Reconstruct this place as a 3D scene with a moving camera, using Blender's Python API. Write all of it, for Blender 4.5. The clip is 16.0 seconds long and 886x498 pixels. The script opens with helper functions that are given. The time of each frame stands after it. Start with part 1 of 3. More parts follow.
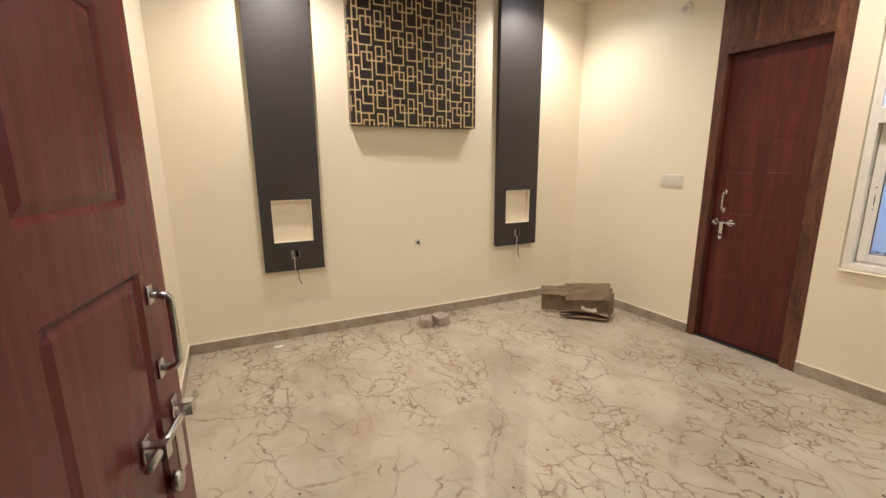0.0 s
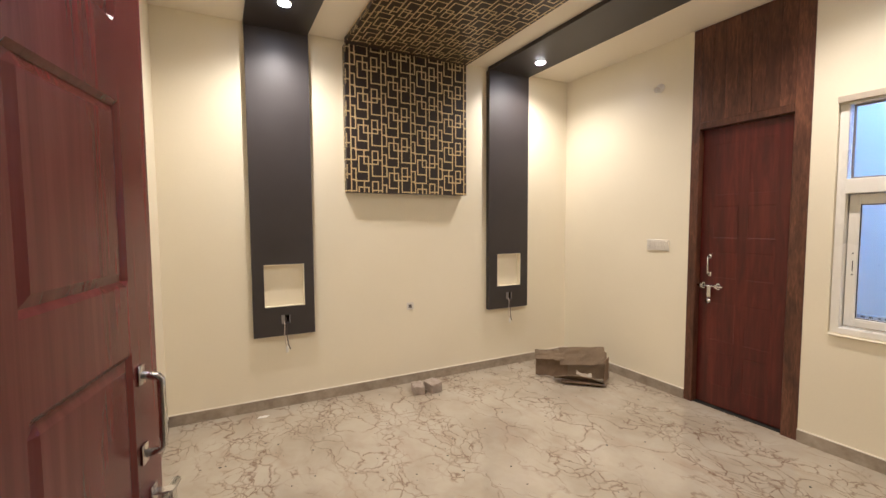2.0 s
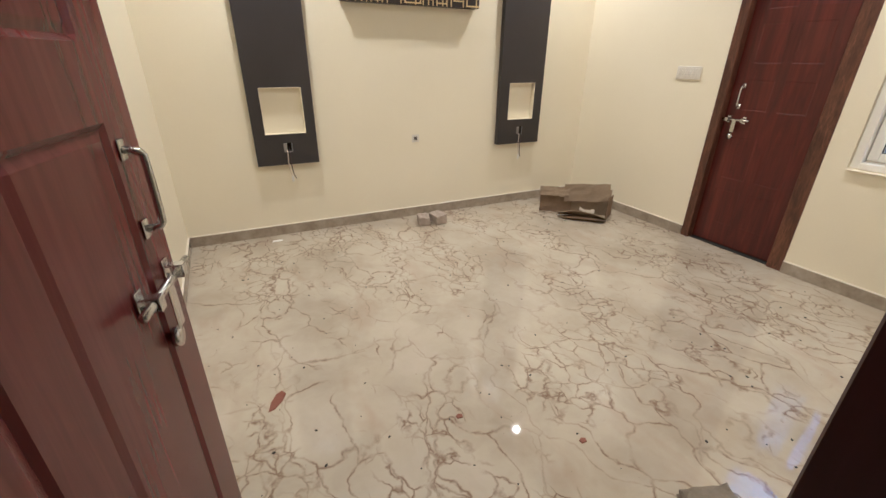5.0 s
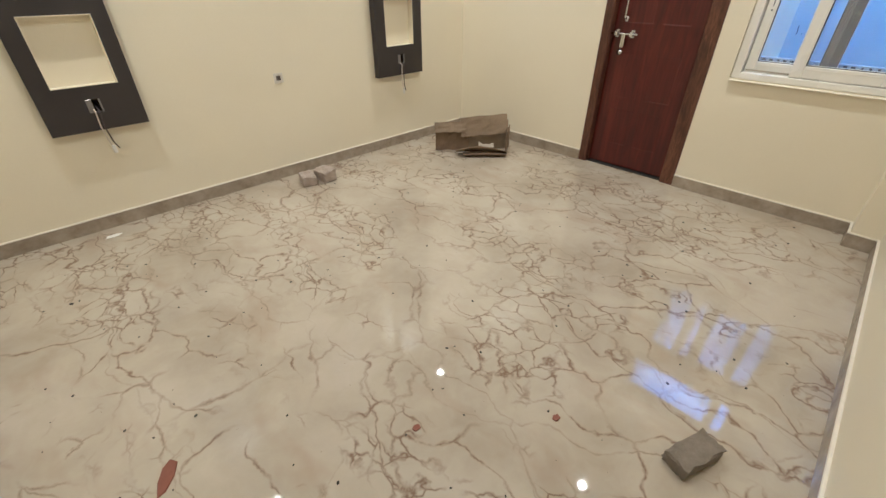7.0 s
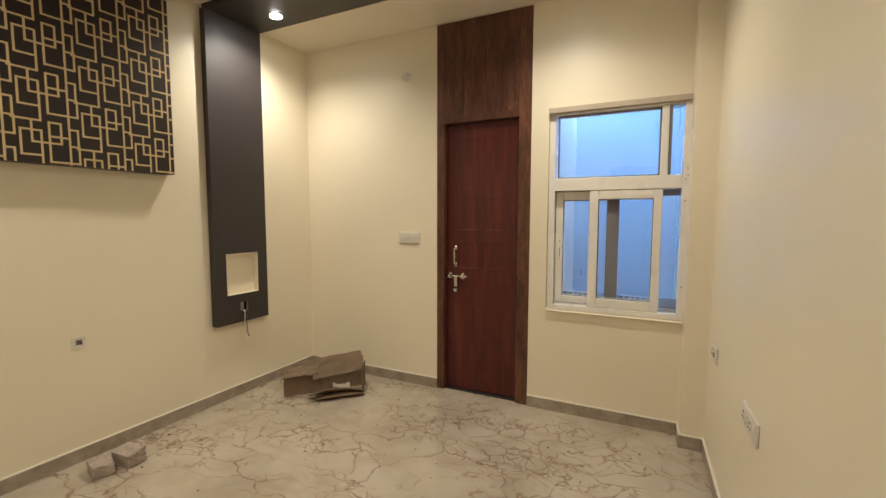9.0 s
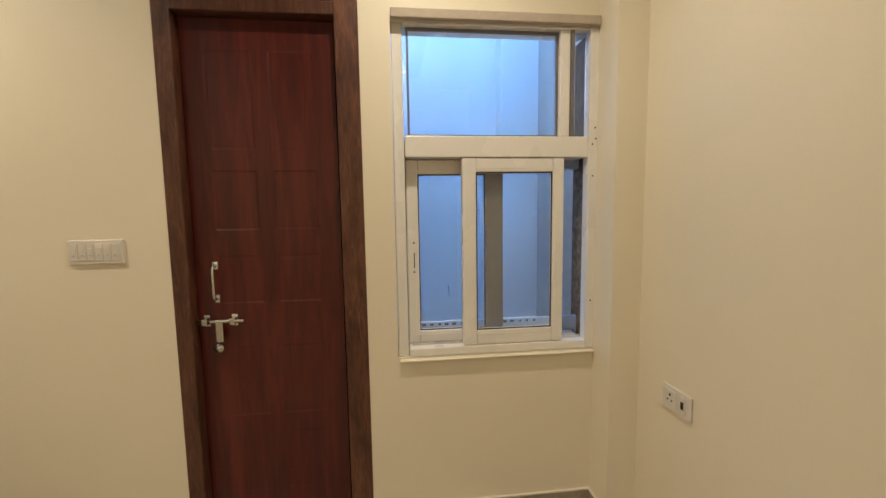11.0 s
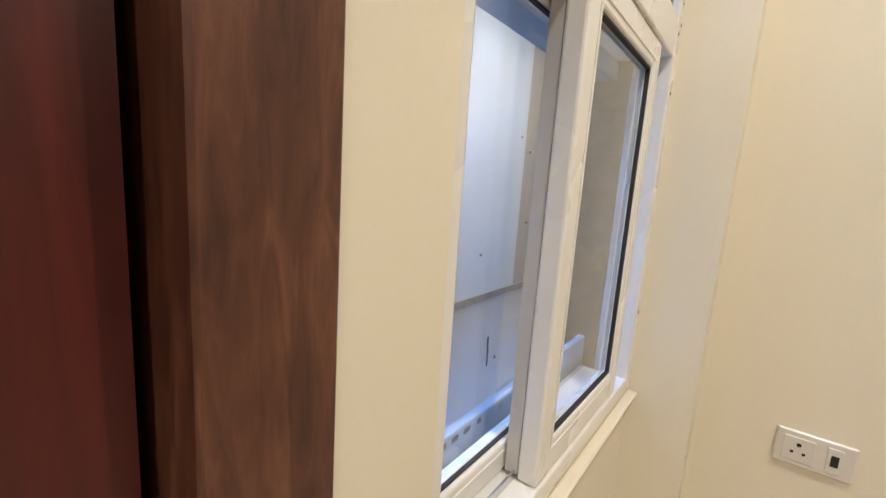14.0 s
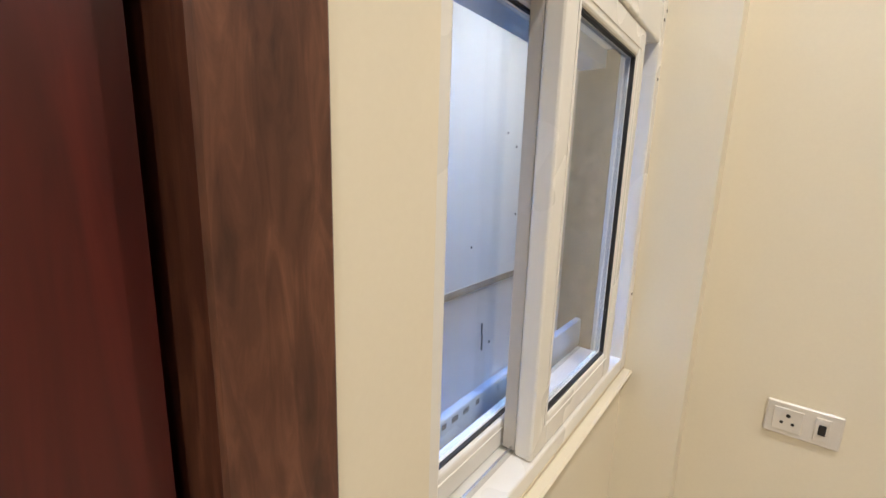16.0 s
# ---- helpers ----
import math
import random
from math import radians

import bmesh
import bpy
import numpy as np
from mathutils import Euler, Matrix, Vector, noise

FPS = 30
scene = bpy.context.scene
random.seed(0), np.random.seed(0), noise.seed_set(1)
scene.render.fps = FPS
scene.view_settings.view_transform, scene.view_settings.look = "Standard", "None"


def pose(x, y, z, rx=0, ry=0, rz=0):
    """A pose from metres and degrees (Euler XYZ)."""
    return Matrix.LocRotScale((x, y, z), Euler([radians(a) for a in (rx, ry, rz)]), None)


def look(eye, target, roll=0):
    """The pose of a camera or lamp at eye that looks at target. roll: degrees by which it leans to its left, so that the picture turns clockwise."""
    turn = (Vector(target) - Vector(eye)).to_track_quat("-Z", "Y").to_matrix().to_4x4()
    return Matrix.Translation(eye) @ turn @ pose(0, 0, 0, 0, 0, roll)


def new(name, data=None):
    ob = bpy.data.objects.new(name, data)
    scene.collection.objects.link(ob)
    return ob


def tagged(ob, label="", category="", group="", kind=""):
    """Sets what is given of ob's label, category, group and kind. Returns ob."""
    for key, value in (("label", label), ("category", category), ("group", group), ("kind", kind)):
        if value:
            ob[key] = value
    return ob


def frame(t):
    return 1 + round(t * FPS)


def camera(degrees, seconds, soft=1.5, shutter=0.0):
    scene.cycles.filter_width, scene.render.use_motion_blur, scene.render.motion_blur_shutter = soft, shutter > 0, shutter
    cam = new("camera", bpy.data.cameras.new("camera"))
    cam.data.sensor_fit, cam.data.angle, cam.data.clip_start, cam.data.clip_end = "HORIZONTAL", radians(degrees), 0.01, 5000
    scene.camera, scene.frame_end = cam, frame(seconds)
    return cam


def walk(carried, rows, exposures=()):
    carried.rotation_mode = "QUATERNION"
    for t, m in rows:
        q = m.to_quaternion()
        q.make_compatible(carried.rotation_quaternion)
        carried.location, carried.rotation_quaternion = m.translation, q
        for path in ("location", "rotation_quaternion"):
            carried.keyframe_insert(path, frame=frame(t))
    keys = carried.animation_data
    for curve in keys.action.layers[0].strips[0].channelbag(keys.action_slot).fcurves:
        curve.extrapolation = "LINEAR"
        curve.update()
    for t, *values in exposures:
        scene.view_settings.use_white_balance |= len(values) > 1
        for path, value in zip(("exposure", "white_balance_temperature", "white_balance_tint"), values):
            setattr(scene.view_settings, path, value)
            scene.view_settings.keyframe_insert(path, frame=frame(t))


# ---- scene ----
cam = camera(93.7, 16.0)
PATH = [
    (0, (0.094, 0.363, 1.382), (0.986, 2.106, 0.974), -0.4),
    (0.5, (0.092, 0.362, 1.383), (0.986, 2.11, 1.001), -0.4),
    (1, (0.087, 0.352, 1.389), (0.984, 2.105, 1.042), -0.4),
    (1.5, (0.089, 0.347, 1.39), (1.006, 2.104, 1.124), -0.3),
    (2, (0.081, 0.351, 1.417), (1.028, 2.108, 1.293), -0.3),
    (2.5, (0.093, 0.333, 1.489), (1.064, 2.081, 1.501), -0.6),
    (3, (0.087, 0.327, 1.515), (1.075, 2.064, 1.597), -0.7),
    (3.5, (0.093, 0.332, 1.496), (1.067, 2.077, 1.421), -0.6),
    (4, (0.076, 0.358, 1.425), (1.028, 2.08, 1.068), -0.1),
    (4.5, (0.093, 0.352, 1.337), (0.956, 2.027, 0.667), 0.3),
    (4.7, (0.1, 0.342, 1.32), (0.92, 2.002, 0.563), 0.3),
    (7, (0.216, 0.776, 1.257), (1.399, 1.961, 0.162), -0.2),
    (7.5, (0.24, 0.741, 1.36), (1.634, 1.92, 0.543), 0.4),
    (8, (0.242, 0.699, 1.396), (1.781, 1.898, 0.955), 1.1),
    (8.5, (0.248, 0.75, 1.425), (1.922, 1.825, 1.219), 0.5),
    (9, (0.35, 0.843, 1.402), (2.152, 1.697, 1.245), 0.1),
    (9.5, (0.629, 0.953, 1.39), (2.532, 1.548, 1.239), -0.1),
    (10, (0.902, 1.131, 1.373), (2.872, 1.419, 1.187), -0.3),
    (10.2, (1.037, 1.227, 1.389), (3.02, 1.389, 1.18), -0.5),
    (12.3, (2.653, 1.614, 1.317), (4.353, 0.595, 1.05), -0.2),
    (12.5, (2.815, 1.67, 1.306), (4.394, 0.486, 0.986), 0.6),
    (13, (3.04, 1.725, 1.267), (4.449, 0.339, 0.961), 2.7),
    (13.5, (3.097, 1.703, 1.258), (4.339, 0.172, 0.923), 3.8),
    (14, (3.106, 1.736, 1.258), (4.296, 0.161, 0.94), 3.8),
    (14.5, (3.101, 1.745, 1.257), (4.274, 0.153, 0.957), 3.2),
    (15, (3.091, 1.752, 1.256), (4.239, 0.137, 0.984), 3.0),
    (15.5, (3.087, 1.768, 1.259), (4.249, 0.164, 0.982), 2.6),
    (16, (3.073, 1.753, 1.275), (4.269, 0.197, 0.892), 1.7),
]
walk(cam, [(t, look(eye, target, roll)) for t, eye, target, roll in PATH],
     exposures=[(0.0, 4.44, 4520, 13), (2.6, 4.42, 4460, 14), (3.0, 4.45, 4350, 11), (4.7, 4.47, 4250, 10), (7.0, 4.42, 4180, 6), (7.5, 4.25, 4620, 3), (8.0, 4.05, 4800, 4), (8.5, 4.05, 4750, 5), (10.2, 3.78, 4600, 11),
                (12.3, 3.85, 5450, 0), (12.6, 3.85, 5300, 2), (13.0, 3.98, 4700, 9), (13.5, 4.35, 4420, 10), (16.0, 4.42, 4380, 10)])

# ---------------------------------------------------------------- light
world = bpy.data.worlds.new("evening_sky")
scene.world = world
world.use_nodes = True
_n = world.node_tree.nodes
sky = _n.new("ShaderNodeTexSky")
sky.sky_type = "NISHITA"
sky.sun_disc = False
sky.sun_elevation = radians(20)
sky.sun_rotation = radians(200)
sky.ozone_density = 4.0
world.node_tree.links.new(sky.outputs[0], _n["Background"].inputs[0])
_n["Background"].inputs[1].default_value = 0.15

DOWNLIGHT_W = 1.38
LAMP_COLOUR = (1.0, 0.712, 0.405)

# plan: x along the feature wall, y towards it
XD, XB, YA, YC, H = -0.28, 3.325, 3.64, 0.455, 2.865
T = 0.20
NR = Matrix.Translation((2.1, 3.668, 0)) @ Matrix.Rotation(radians(-2.0), 4, "Z") @ Matrix.Translation((-2.1, -YA, 0))   # the feature wall is slightly out of square


# ---------------------------------------------------------------- materials
def nodes_of(name):
    m = bpy.data.materials.new(name)
    m.use_nodes = True
    return m, m.node_tree.nodes, m.node_tree.links, m.node_tree.nodes["Principled BSDF"]


def ramp(n, stops):
    r = n.new("ShaderNodeValToRGB")
    e = r.color_ramp.elements
    while len(e) < len(stops):
        e.new(0.5)
    for k, (p, c) in zip(e, stops):
        k.position, k.color = p, (*c, 1)
    return r


def coords(n, l, scale=(1, 1, 1), kind="Object"):
    tc = n.new("ShaderNodeTexCoord")
    mp = n.new("ShaderNodeMapping")
    mp.inputs["Scale"].default_value = scale
    l.new(tc.outputs[kind], mp.inputs[0])
    return mp.outputs[0]


def noise_tex(n, l, vec, scale, detail=4, rough=0.55, distort=0.0):
    t = n.new("ShaderNodeTexNoise")
    t.inputs["Scale"].default_value = scale
    t.inputs["Detail"].default_value = detail
    t.inputs["Roughness"].default_value = rough
    t.inputs["Distortion"].default_value = distort
    l.new(vec, t.inputs["Vector"])
    return t.outputs["Fac"]


def bump(n, l, b, height, strength, dist=0.002):
    k = n.new("ShaderNodeBump")
    k.inputs["Strength"].default_value = strength
    k.inputs["Distance"].default_value = dist
    l.new(height, k.inputs["Height"])
    l.new(k.outputs[0], b.inputs["Normal"])


def mix(n, l, fac, a, b):
    k = n.new("ShaderNodeMix")
    k.data_type = "RGBA"
    if isinstance(fac, (int, float)):
        k.inputs["Factor"].default_value = fac
    else:
        l.new(fac, k.inputs["Factor"])
    for s, v in (("A", a), ("B", b)):
        sock = [i for i in k.inputs if i.name == s and i.type == "RGBA"][0]
        if isinstance(v, tuple):
            sock.default_value = (*v, 1)
        else:
            l.new(v, sock)
    return [o for o in k.outputs if o.type == "RGBA"][0]


def math_node(n, l, op, a, b):
    k = n.new("ShaderNodeMath")
    k.operation = op
    for i, v in ((0, a), (1, b)):
        if isinstance(v, (int, float)):
            k.inputs[i].default_value = v
        else:
            l.new(v, k.inputs[i])
    return k.outputs[0]


def plain(name, dark, light, rough=0.5, metal=0.0, scale=(1, 1, 1), big=2.5, fine=60.0, relief=0.15, spread=0.06):
    """Two-scale mottled surface between two near colours."""
    m, n, l, b = nodes_of(name)
    v = coords(n, l, scale)
    a = noise_tex(n, l, v, big, 3)
    f = noise_tex(n, l, v, fine, 3)
    s = math_node(n, l, "ADD", math_node(n, l, "MULTIPLY", a, 0.7), math_node(n, l, "MULTIPLY", f, 0.3))
    r = ramp(n, [(0.3, dark), (0.7, light)])
    l.new(s, r.inputs[0])
    l.new(r.outputs[0], b.inputs["Base Color"])
    rr = n.new("ShaderNodeMapRange")
    rr.inputs["To Min"].default_value = max(0.02, rough - spread)
    rr.inputs["To Max"].default_value = rough + spread
    l.new(a, rr.inputs[0])
    l.new(rr.outputs[0], b.inputs["Roughness"])
    b.inputs["Metallic"].default_value = metal
    if relief:
        bump(n, l, b, f, relief)
    return m


def wood(name, dark, mid, light, rough, axis=2, grain=26.0, stretch=0.07, figure=0.6):
    """Veneer with long streaks along one axis, offset by object."""
    m, n, l, b = nodes_of(name)
    sc = [1.0, 1.0, 1.0]
    sc[axis] = stretch
    v = coords(n, l, tuple(sc))
    oi = n.new("ShaderNodeObjectInfo")
    add = n.new("ShaderNodeVectorMath")
    add.operation = "ADD"
    off = n.new("ShaderNodeVectorMath")
    off.operation = "SCALE"
    off.inputs[0].default_value = (3.7, 5.1, 2.3)
    l.new(oi.outputs["Random"], off.inputs["Scale"])
    l.new(v, add.inputs[0])
    l.new(off.outputs[0], add.inputs[1])
    g = noise_tex(n, l, add.outputs[0], grain, 5, 0.6, 1.2)
    w = noise_tex(n, l, add.outputs[0], 6.0, 4, 0.6, figure)
    s = math_node(n, l, "ADD", math_node(n, l, "MULTIPLY", g, 0.5), math_node(n, l, "MULTIPLY", w, 0.5))
    r = ramp(n, [(0.38, dark), (0.5, mid), (0.63, light)])
    l.new(s, r.inputs[0])
    tone = n.new("ShaderNodeMapRange")
    tone.inputs["To Min"].default_value, tone.inputs["To Max"].default_value = 0.0, 0.45
    l.new(oi.outputs["Random"], tone.inputs[0])
    l.new(mix(n, l, tone.outputs[0], r.outputs[0], dark), b.inputs["Base Color"])
    b.inputs["Roughness"].default_value = rough
    bump(n, l, b, g, 0.12)
    return m


def marble(name, tint=1.0, rough=0.06, strength=0.8):
    """Polished cream tile with brown crackled veins, cloudy patches and dark specks."""
    m, n, l, b = nodes_of(name)
    v = coords(n, l, (1, 1, 1))
    warp = n.new("ShaderNodeTexNoise")
    warp.inputs["Scale"].default_value = 3.2
    warp.inputs["Detail"].default_value = 5
    l.new(v, warp.inputs["Vector"])
    sub = n.new("ShaderNodeVectorMath")
    sub.operation = "MULTIPLY_ADD"
    l.new(warp.outputs["Color"], sub.inputs[0])
    sub.inputs[1].default_value = (0.30, 0.30, 0.30)
    l.new(v, sub.inputs[2])

    def crack(scale, lo, hi, stretch):
        mp = n.new("ShaderNodeMapping")
        mp.inputs["Rotation"].default_value = (0, 0, 0.7)
        mp.inputs["Scale"].default_value = stretch
        l.new(sub.outputs[0], mp.inputs[0])
        vo = n.new("ShaderNodeTexVoronoi")
        vo.feature = "DISTANCE_TO_EDGE"
        vo.inputs["Scale"].default_value = scale
        l.new(mp.outputs[0], vo.inputs["Vector"])
        k = n.new("ShaderNodeMapRange")
        k.inputs["From Min"].default_value, k.inputs["From Max"].default_value = lo, hi
        k.inputs["To Min"].default_value, k.inputs["To Max"].default_value = 1, 0
        l.new(vo.outputs["Distance"], k.inputs[0])
        return k.outputs[0]

    def mask(scale, lo, hi, vec):
        k = n.new("ShaderNodeMapRange")
        k.inputs["From Min"].default_value, k.inputs["From Max"].default_value = lo, hi
        l.new(noise_tex(n, l, vec, scale, 3, 0.6), k.inputs[0])
        return k.outputs[0]

    mp2 = n.new("ShaderNodeMapping")
    mp2.inputs["Rotation"].default_value = (0, 0, 0.7)
    mp2.inputs["Scale"].default_value = (1.0, 0.45, 1.0)
    mp2.inputs["Location"].default_value = (4.3, 1.7, 0)
    l.new(v, mp2.inputs[0])
    c1 = math_node(n, l, "MULTIPLY", crack(5.4, 0.0, 0.034, (1, 0.6, 1)), mask(2.6, 0.45, 0.58, mp2.outputs[0]))
    c2 = math_node(n, l, "MULTIPLY", crack(13.0, 0.0, 0.070, (1, 0.7, 1)), mask(3.0, 0.51, 0.58, mp2.outputs[0]))
    c3 = math_node(n, l, "MULTIPLY", crack(2.2, 0.0, 0.012, (1, 0.5, 1)), mask(1.7, 0.4, 0.6, mp2.outputs[0]))
    veins = math_node(n, l, "MAXIMUM", math_node(n, l, "MAXIMUM", c1, c2), c3)
    veins = math_node(n, l, "MULTIPLY", veins, mask(17.0, 0.28, 0.54, v))
    cloud = ramp(n, [(0.3, (0.366 * tint, 0.312 * tint, 0.232 * tint)), (0.52, (0.460 * tint, 0.404 * tint, 0.311 * tint)),
                     (0.72, (0.521 * tint, 0.464 * tint, 0.371 * tint))])
    l.new(noise_tex(n, l, sub.outputs[0], 2.4, 6, 0.6), cloud.inputs[0])
    stain = math_node(n, l, "MULTIPLY", mask(5.0, 0.56, 0.72, mp2.outputs[0]), 0.4)
    base = mix(n, l, stain, cloud.outputs[0], (0.36 * tint, 0.27 * tint, 0.19 * tint))
    base = mix(n, l, math_node(n, l, "MULTIPLY", veins, strength), base, (0.145 * tint, 0.080 * tint, 0.046 * tint))
    specks = mask(58.0, 0.735, 0.76, v)
    base = mix(n, l, math_node(n, l, "MULTIPLY", specks, 0.8), base, (0.10, 0.06, 0.04))
    l.new(base, b.inputs["Base Color"])
    rr = n.new("ShaderNodeMapRange")
    rr.inputs["To Min"].default_value, rr.inputs["To Max"].default_value = rough, rough + 0.03
    l.new(noise_tex(n, l, v, 7.0, 4), rr.inputs[0])
    l.new(rr.outputs[0], b.inputs["Roughness"])
    return m


def glass(name, tint=(0.92, 0.96, 1.0)):
    m, n, l, b = nodes_of(name)
    b.inputs["Base Color"].default_value = (*tint, 1)
    b.inputs["Roughness"].default_value = 0.0
    b.inputs["Transmission Weight"].default_value = 1.0
    b.inputs["IOR"].default_value = 1.5
    return m


def glowing(name, colour, strength):
    m, n, l, b = nodes_of(name)
    b.inputs["Emission Color"].default_value = (*colour, 1)
    b.inputs["Emission Strength"].default_value = strength
    return m


CREAM = plain("cream_wall_paint", (0.785, 0.72, 0.545), (0.83, 0.765, 0.59), 0.42, big=1.3, fine=140, relief=0.06)
CEIL = plain("ceiling_paint", (0.80, 0.735, 0.60), (0.84, 0.775, 0.64), 0.6, big=1.1, fine=120, relief=0.05)
CHARCOAL = plain("charcoal_laminate", (0.031, 0.026, 0.026), (0.041, 0.035, 0.035), 0.48, big=3, fine=300, relief=0.05)
MARBLE = marble("polished_marble_tile", 1.0, 0.008, 0.84)
SKIRT = plain("skirting_tile", (0.24, 0.195, 0.14), (0.44, 0.38, 0.295), 0.22, big=7.0, fine=34, relief=0.02)
GROUT = plain("white_grout", (0.72, 0.66, 0.55), (0.80, 0.75, 0.64), 0.7)
DOORWOOD = wood("reddish_door_veneer", (0.048, 0.0058, 0.004), (0.098, 0.0122, 0.0075), (0.160, 0.025, 0.013), 0.33, stretch=0.09, figure=1.5)
LEAFWOOD = wood("maroon_door_veneer", (0.092, 0.015, 0.014), (0.142, 0.026, 0.024), (0.200, 0.044, 0.038), 0.27, stretch=0.05, grain=34.0, figure=1.0)
FRAMEWOOD = wood("brown_frame_wood", (0.046, 0.017, 0.009), (0.094, 0.036, 0.018), (0.180, 0.077, 0.036), 0.40, stretch=0.18, grain=55.0, figure=2.2)
JAMBWOOD = wood("maroon_jamb_wood", (0.030, 0.009, 0.009), (0.048, 0.014, 0.013), (0.07, 0.022, 0.019), 0.4)
PAPER_BLACK = plain("black_wallpaper", (0.013, 0.008, 0.009), (0.022, 0.013, 0.014), 0.45, fine=400, relief=0.1)
PAPER_GOLD = plain("gold_wallpaper_ink", (0.56, 0.43, 0.19), (0.68, 0.54, 0.28), 0.38, metal=0.1, fine=300, relief=0.1)
UPVC = plain("white_upvc", (0.80, 0.775, 0.71), (0.84, 0.815, 0.75), 0.28, big=2, fine=60, relief=0.0)
FILM = plain("blue_grey_film", (0.30, 0.36, 0.46), (0.42, 0.48, 0.58), 0.3, big=9, fine=80, relief=0.1)
INK = plain("dark_print_ink", (0.04, 0.045, 0.06), (0.07, 0.075, 0.09), 0.5, relief=0)
TAUPE = plain("taupe_stile", (0.16, 0.14, 0.12), (0.21, 0.19, 0.165), 0.4, relief=0.05)
GASKET = plain("black_gasket", (0.015, 0.015, 0.017), (0.03, 0.03, 0.033), 0.6, relief=0)
GLASS = glass("window_glass")
SEAL = plain("grey_interlock", (0.50, 0.475, 0.43), (0.58, 0.55, 0.50), 0.4, relief=0.05)
PLASTER = plain("dirty_taupe_plaster", (0.42, 0.36, 0.28), (0.52, 0.45, 0.35), 0.8, big=14, fine=90, relief=0.5)
MOTTLED = plain("mottled_brown_plaster", (0.025, 0.014, 0.007), (0.27, 0.19, 0.115), 0.85, big=34, fine=90, relief=0.8)
STEEL = plain("brushed_steel", (0.55, 0.54, 0.52), (0.70, 0.69, 0.67), 0.25, metal=1.0, fine=160, relief=0.05)
PLATE = plain("white_switch_plastic", (0.67, 0.63, 0.55), (0.74, 0.70, 0.62), 0.3, relief=0.02)
DARKHOLE = plain("dark_box_inside", (0.012, 0.011, 0.010), (0.03, 0.027, 0.025), 0.8, relief=0)
GREYBOX = plain("grey_metal_box", (0.20, 0.19, 0.18), (0.32, 0.30, 0.28), 0.45, metal=0.6)
CARD = plain("brown_cardboard", (0.205, 0.150, 0.092), (0.285, 0.215, 0.135), 0.8, big=6, fine=70, relief=0.35)
CARD_IN = plain("cardboard_inside", (0.15, 0.103, 0.062), (0.22, 0.152, 0.092), 0.85, big=6, fine=70, relief=0.35)
TAPE = plain("pale_packing_paper", (0.32, 0.27, 0.20), (0.42, 0.36, 0.28), 0.5)
BRICK = plain("dusty_brick", (0.29, 0.235, 0.185), (0.46, 0.39, 0.33), 0.9, big=18, fine=110, relief=0.9)
BRICK_GREY = plain("cement_brick", (0.15, 0.125, 0.09), (0.25, 0.21, 0.16), 0.9, big=18, fine=110, relief=0.9)
WIRE_DARK = plain("dark_wire", (0.04, 0.03, 0.03), (0.07, 0.05, 0.05), 0.5, relief=0)
WIRE_PALE = plain("pale_wire", (0.55, 0.47, 0.38), (0.65, 0.57, 0.47), 0.5, relief=0)
SCRAP = plain("red_brown_scrap", (0.16, 0.055, 0.03), (0.24, 0.09, 0.05), 0.7)
PAPERBIT = plain("white_scrap", (0.7, 0.68, 0.62), (0.8, 0.78, 0.74), 0.7)
COURT = plain("courtyard_paint", (0.70, 0.70, 0.68), (0.78, 0.78, 0.76), 0.7, big=1.5, fine=60, relief=0.2)
COURT_FLOOR = plain("courtyard_floor_tile", (0.34, 0.31, 0.27), (0.43, 0.40, 0.36), 0.35, big=4, fine=60)
GREYCOL = plain("grey_cement_column", (0.34, 0.33, 0.30), (0.44, 0.43, 0.40), 0.8, big=7, fine=60, relief=0.5)
LED = glowing("downlight_lens", (1.0, 0.76, 0.50), 9.0)
BULB = glass("clear_bulb_glass", (1, 1, 1))


# ---------------------------------------------------------------- building blocks
def bx(bm, a, b, bevel=0.0, m=None, seg=1):
    """Adds a box from corner a to corner b, its edges rounded by bevel."""
    lo = [min(a[i], b[i]) for i in range(3)]
    hi = [max(a[i], b[i]) for i in range(3)]
    made = bmesh.ops.create_cube(bm, size=1)["verts"]
    for v in made:
        v.co = Vector([lo[i] if v.co[i] < 0 else hi[i] for i in range(3)])
    if bevel:
        edges = list({e for v in made for e in v.link_edges})
        out = bmesh.ops.bevel(bm, geom=edges, offset=bevel, segments=seg, affect="EDGES", profile=0.5)
        made = list({v for f in out["faces"] for v in f.verts} | {v for v in made if v.is_valid})
    if m is not None:
        bmesh.ops.transform(bm, matrix=m, verts=made)
    return made


def cyl(bm, p, q, r, seg=16, r2=None):
    """Adds a capped cylinder from p to q."""
    p, q = Vector(p), Vector(q)
    d = q - p
    m = Matrix.Translation((p + q) / 2) @ d.to_track_quat("Z", "Y").to_matrix().to_4x4()
    bmesh.ops.create_cone(bm, cap_ends=True, segments=seg, radius1=r, radius2=r if r2 is None else r2, depth=d.length, matrix=m)


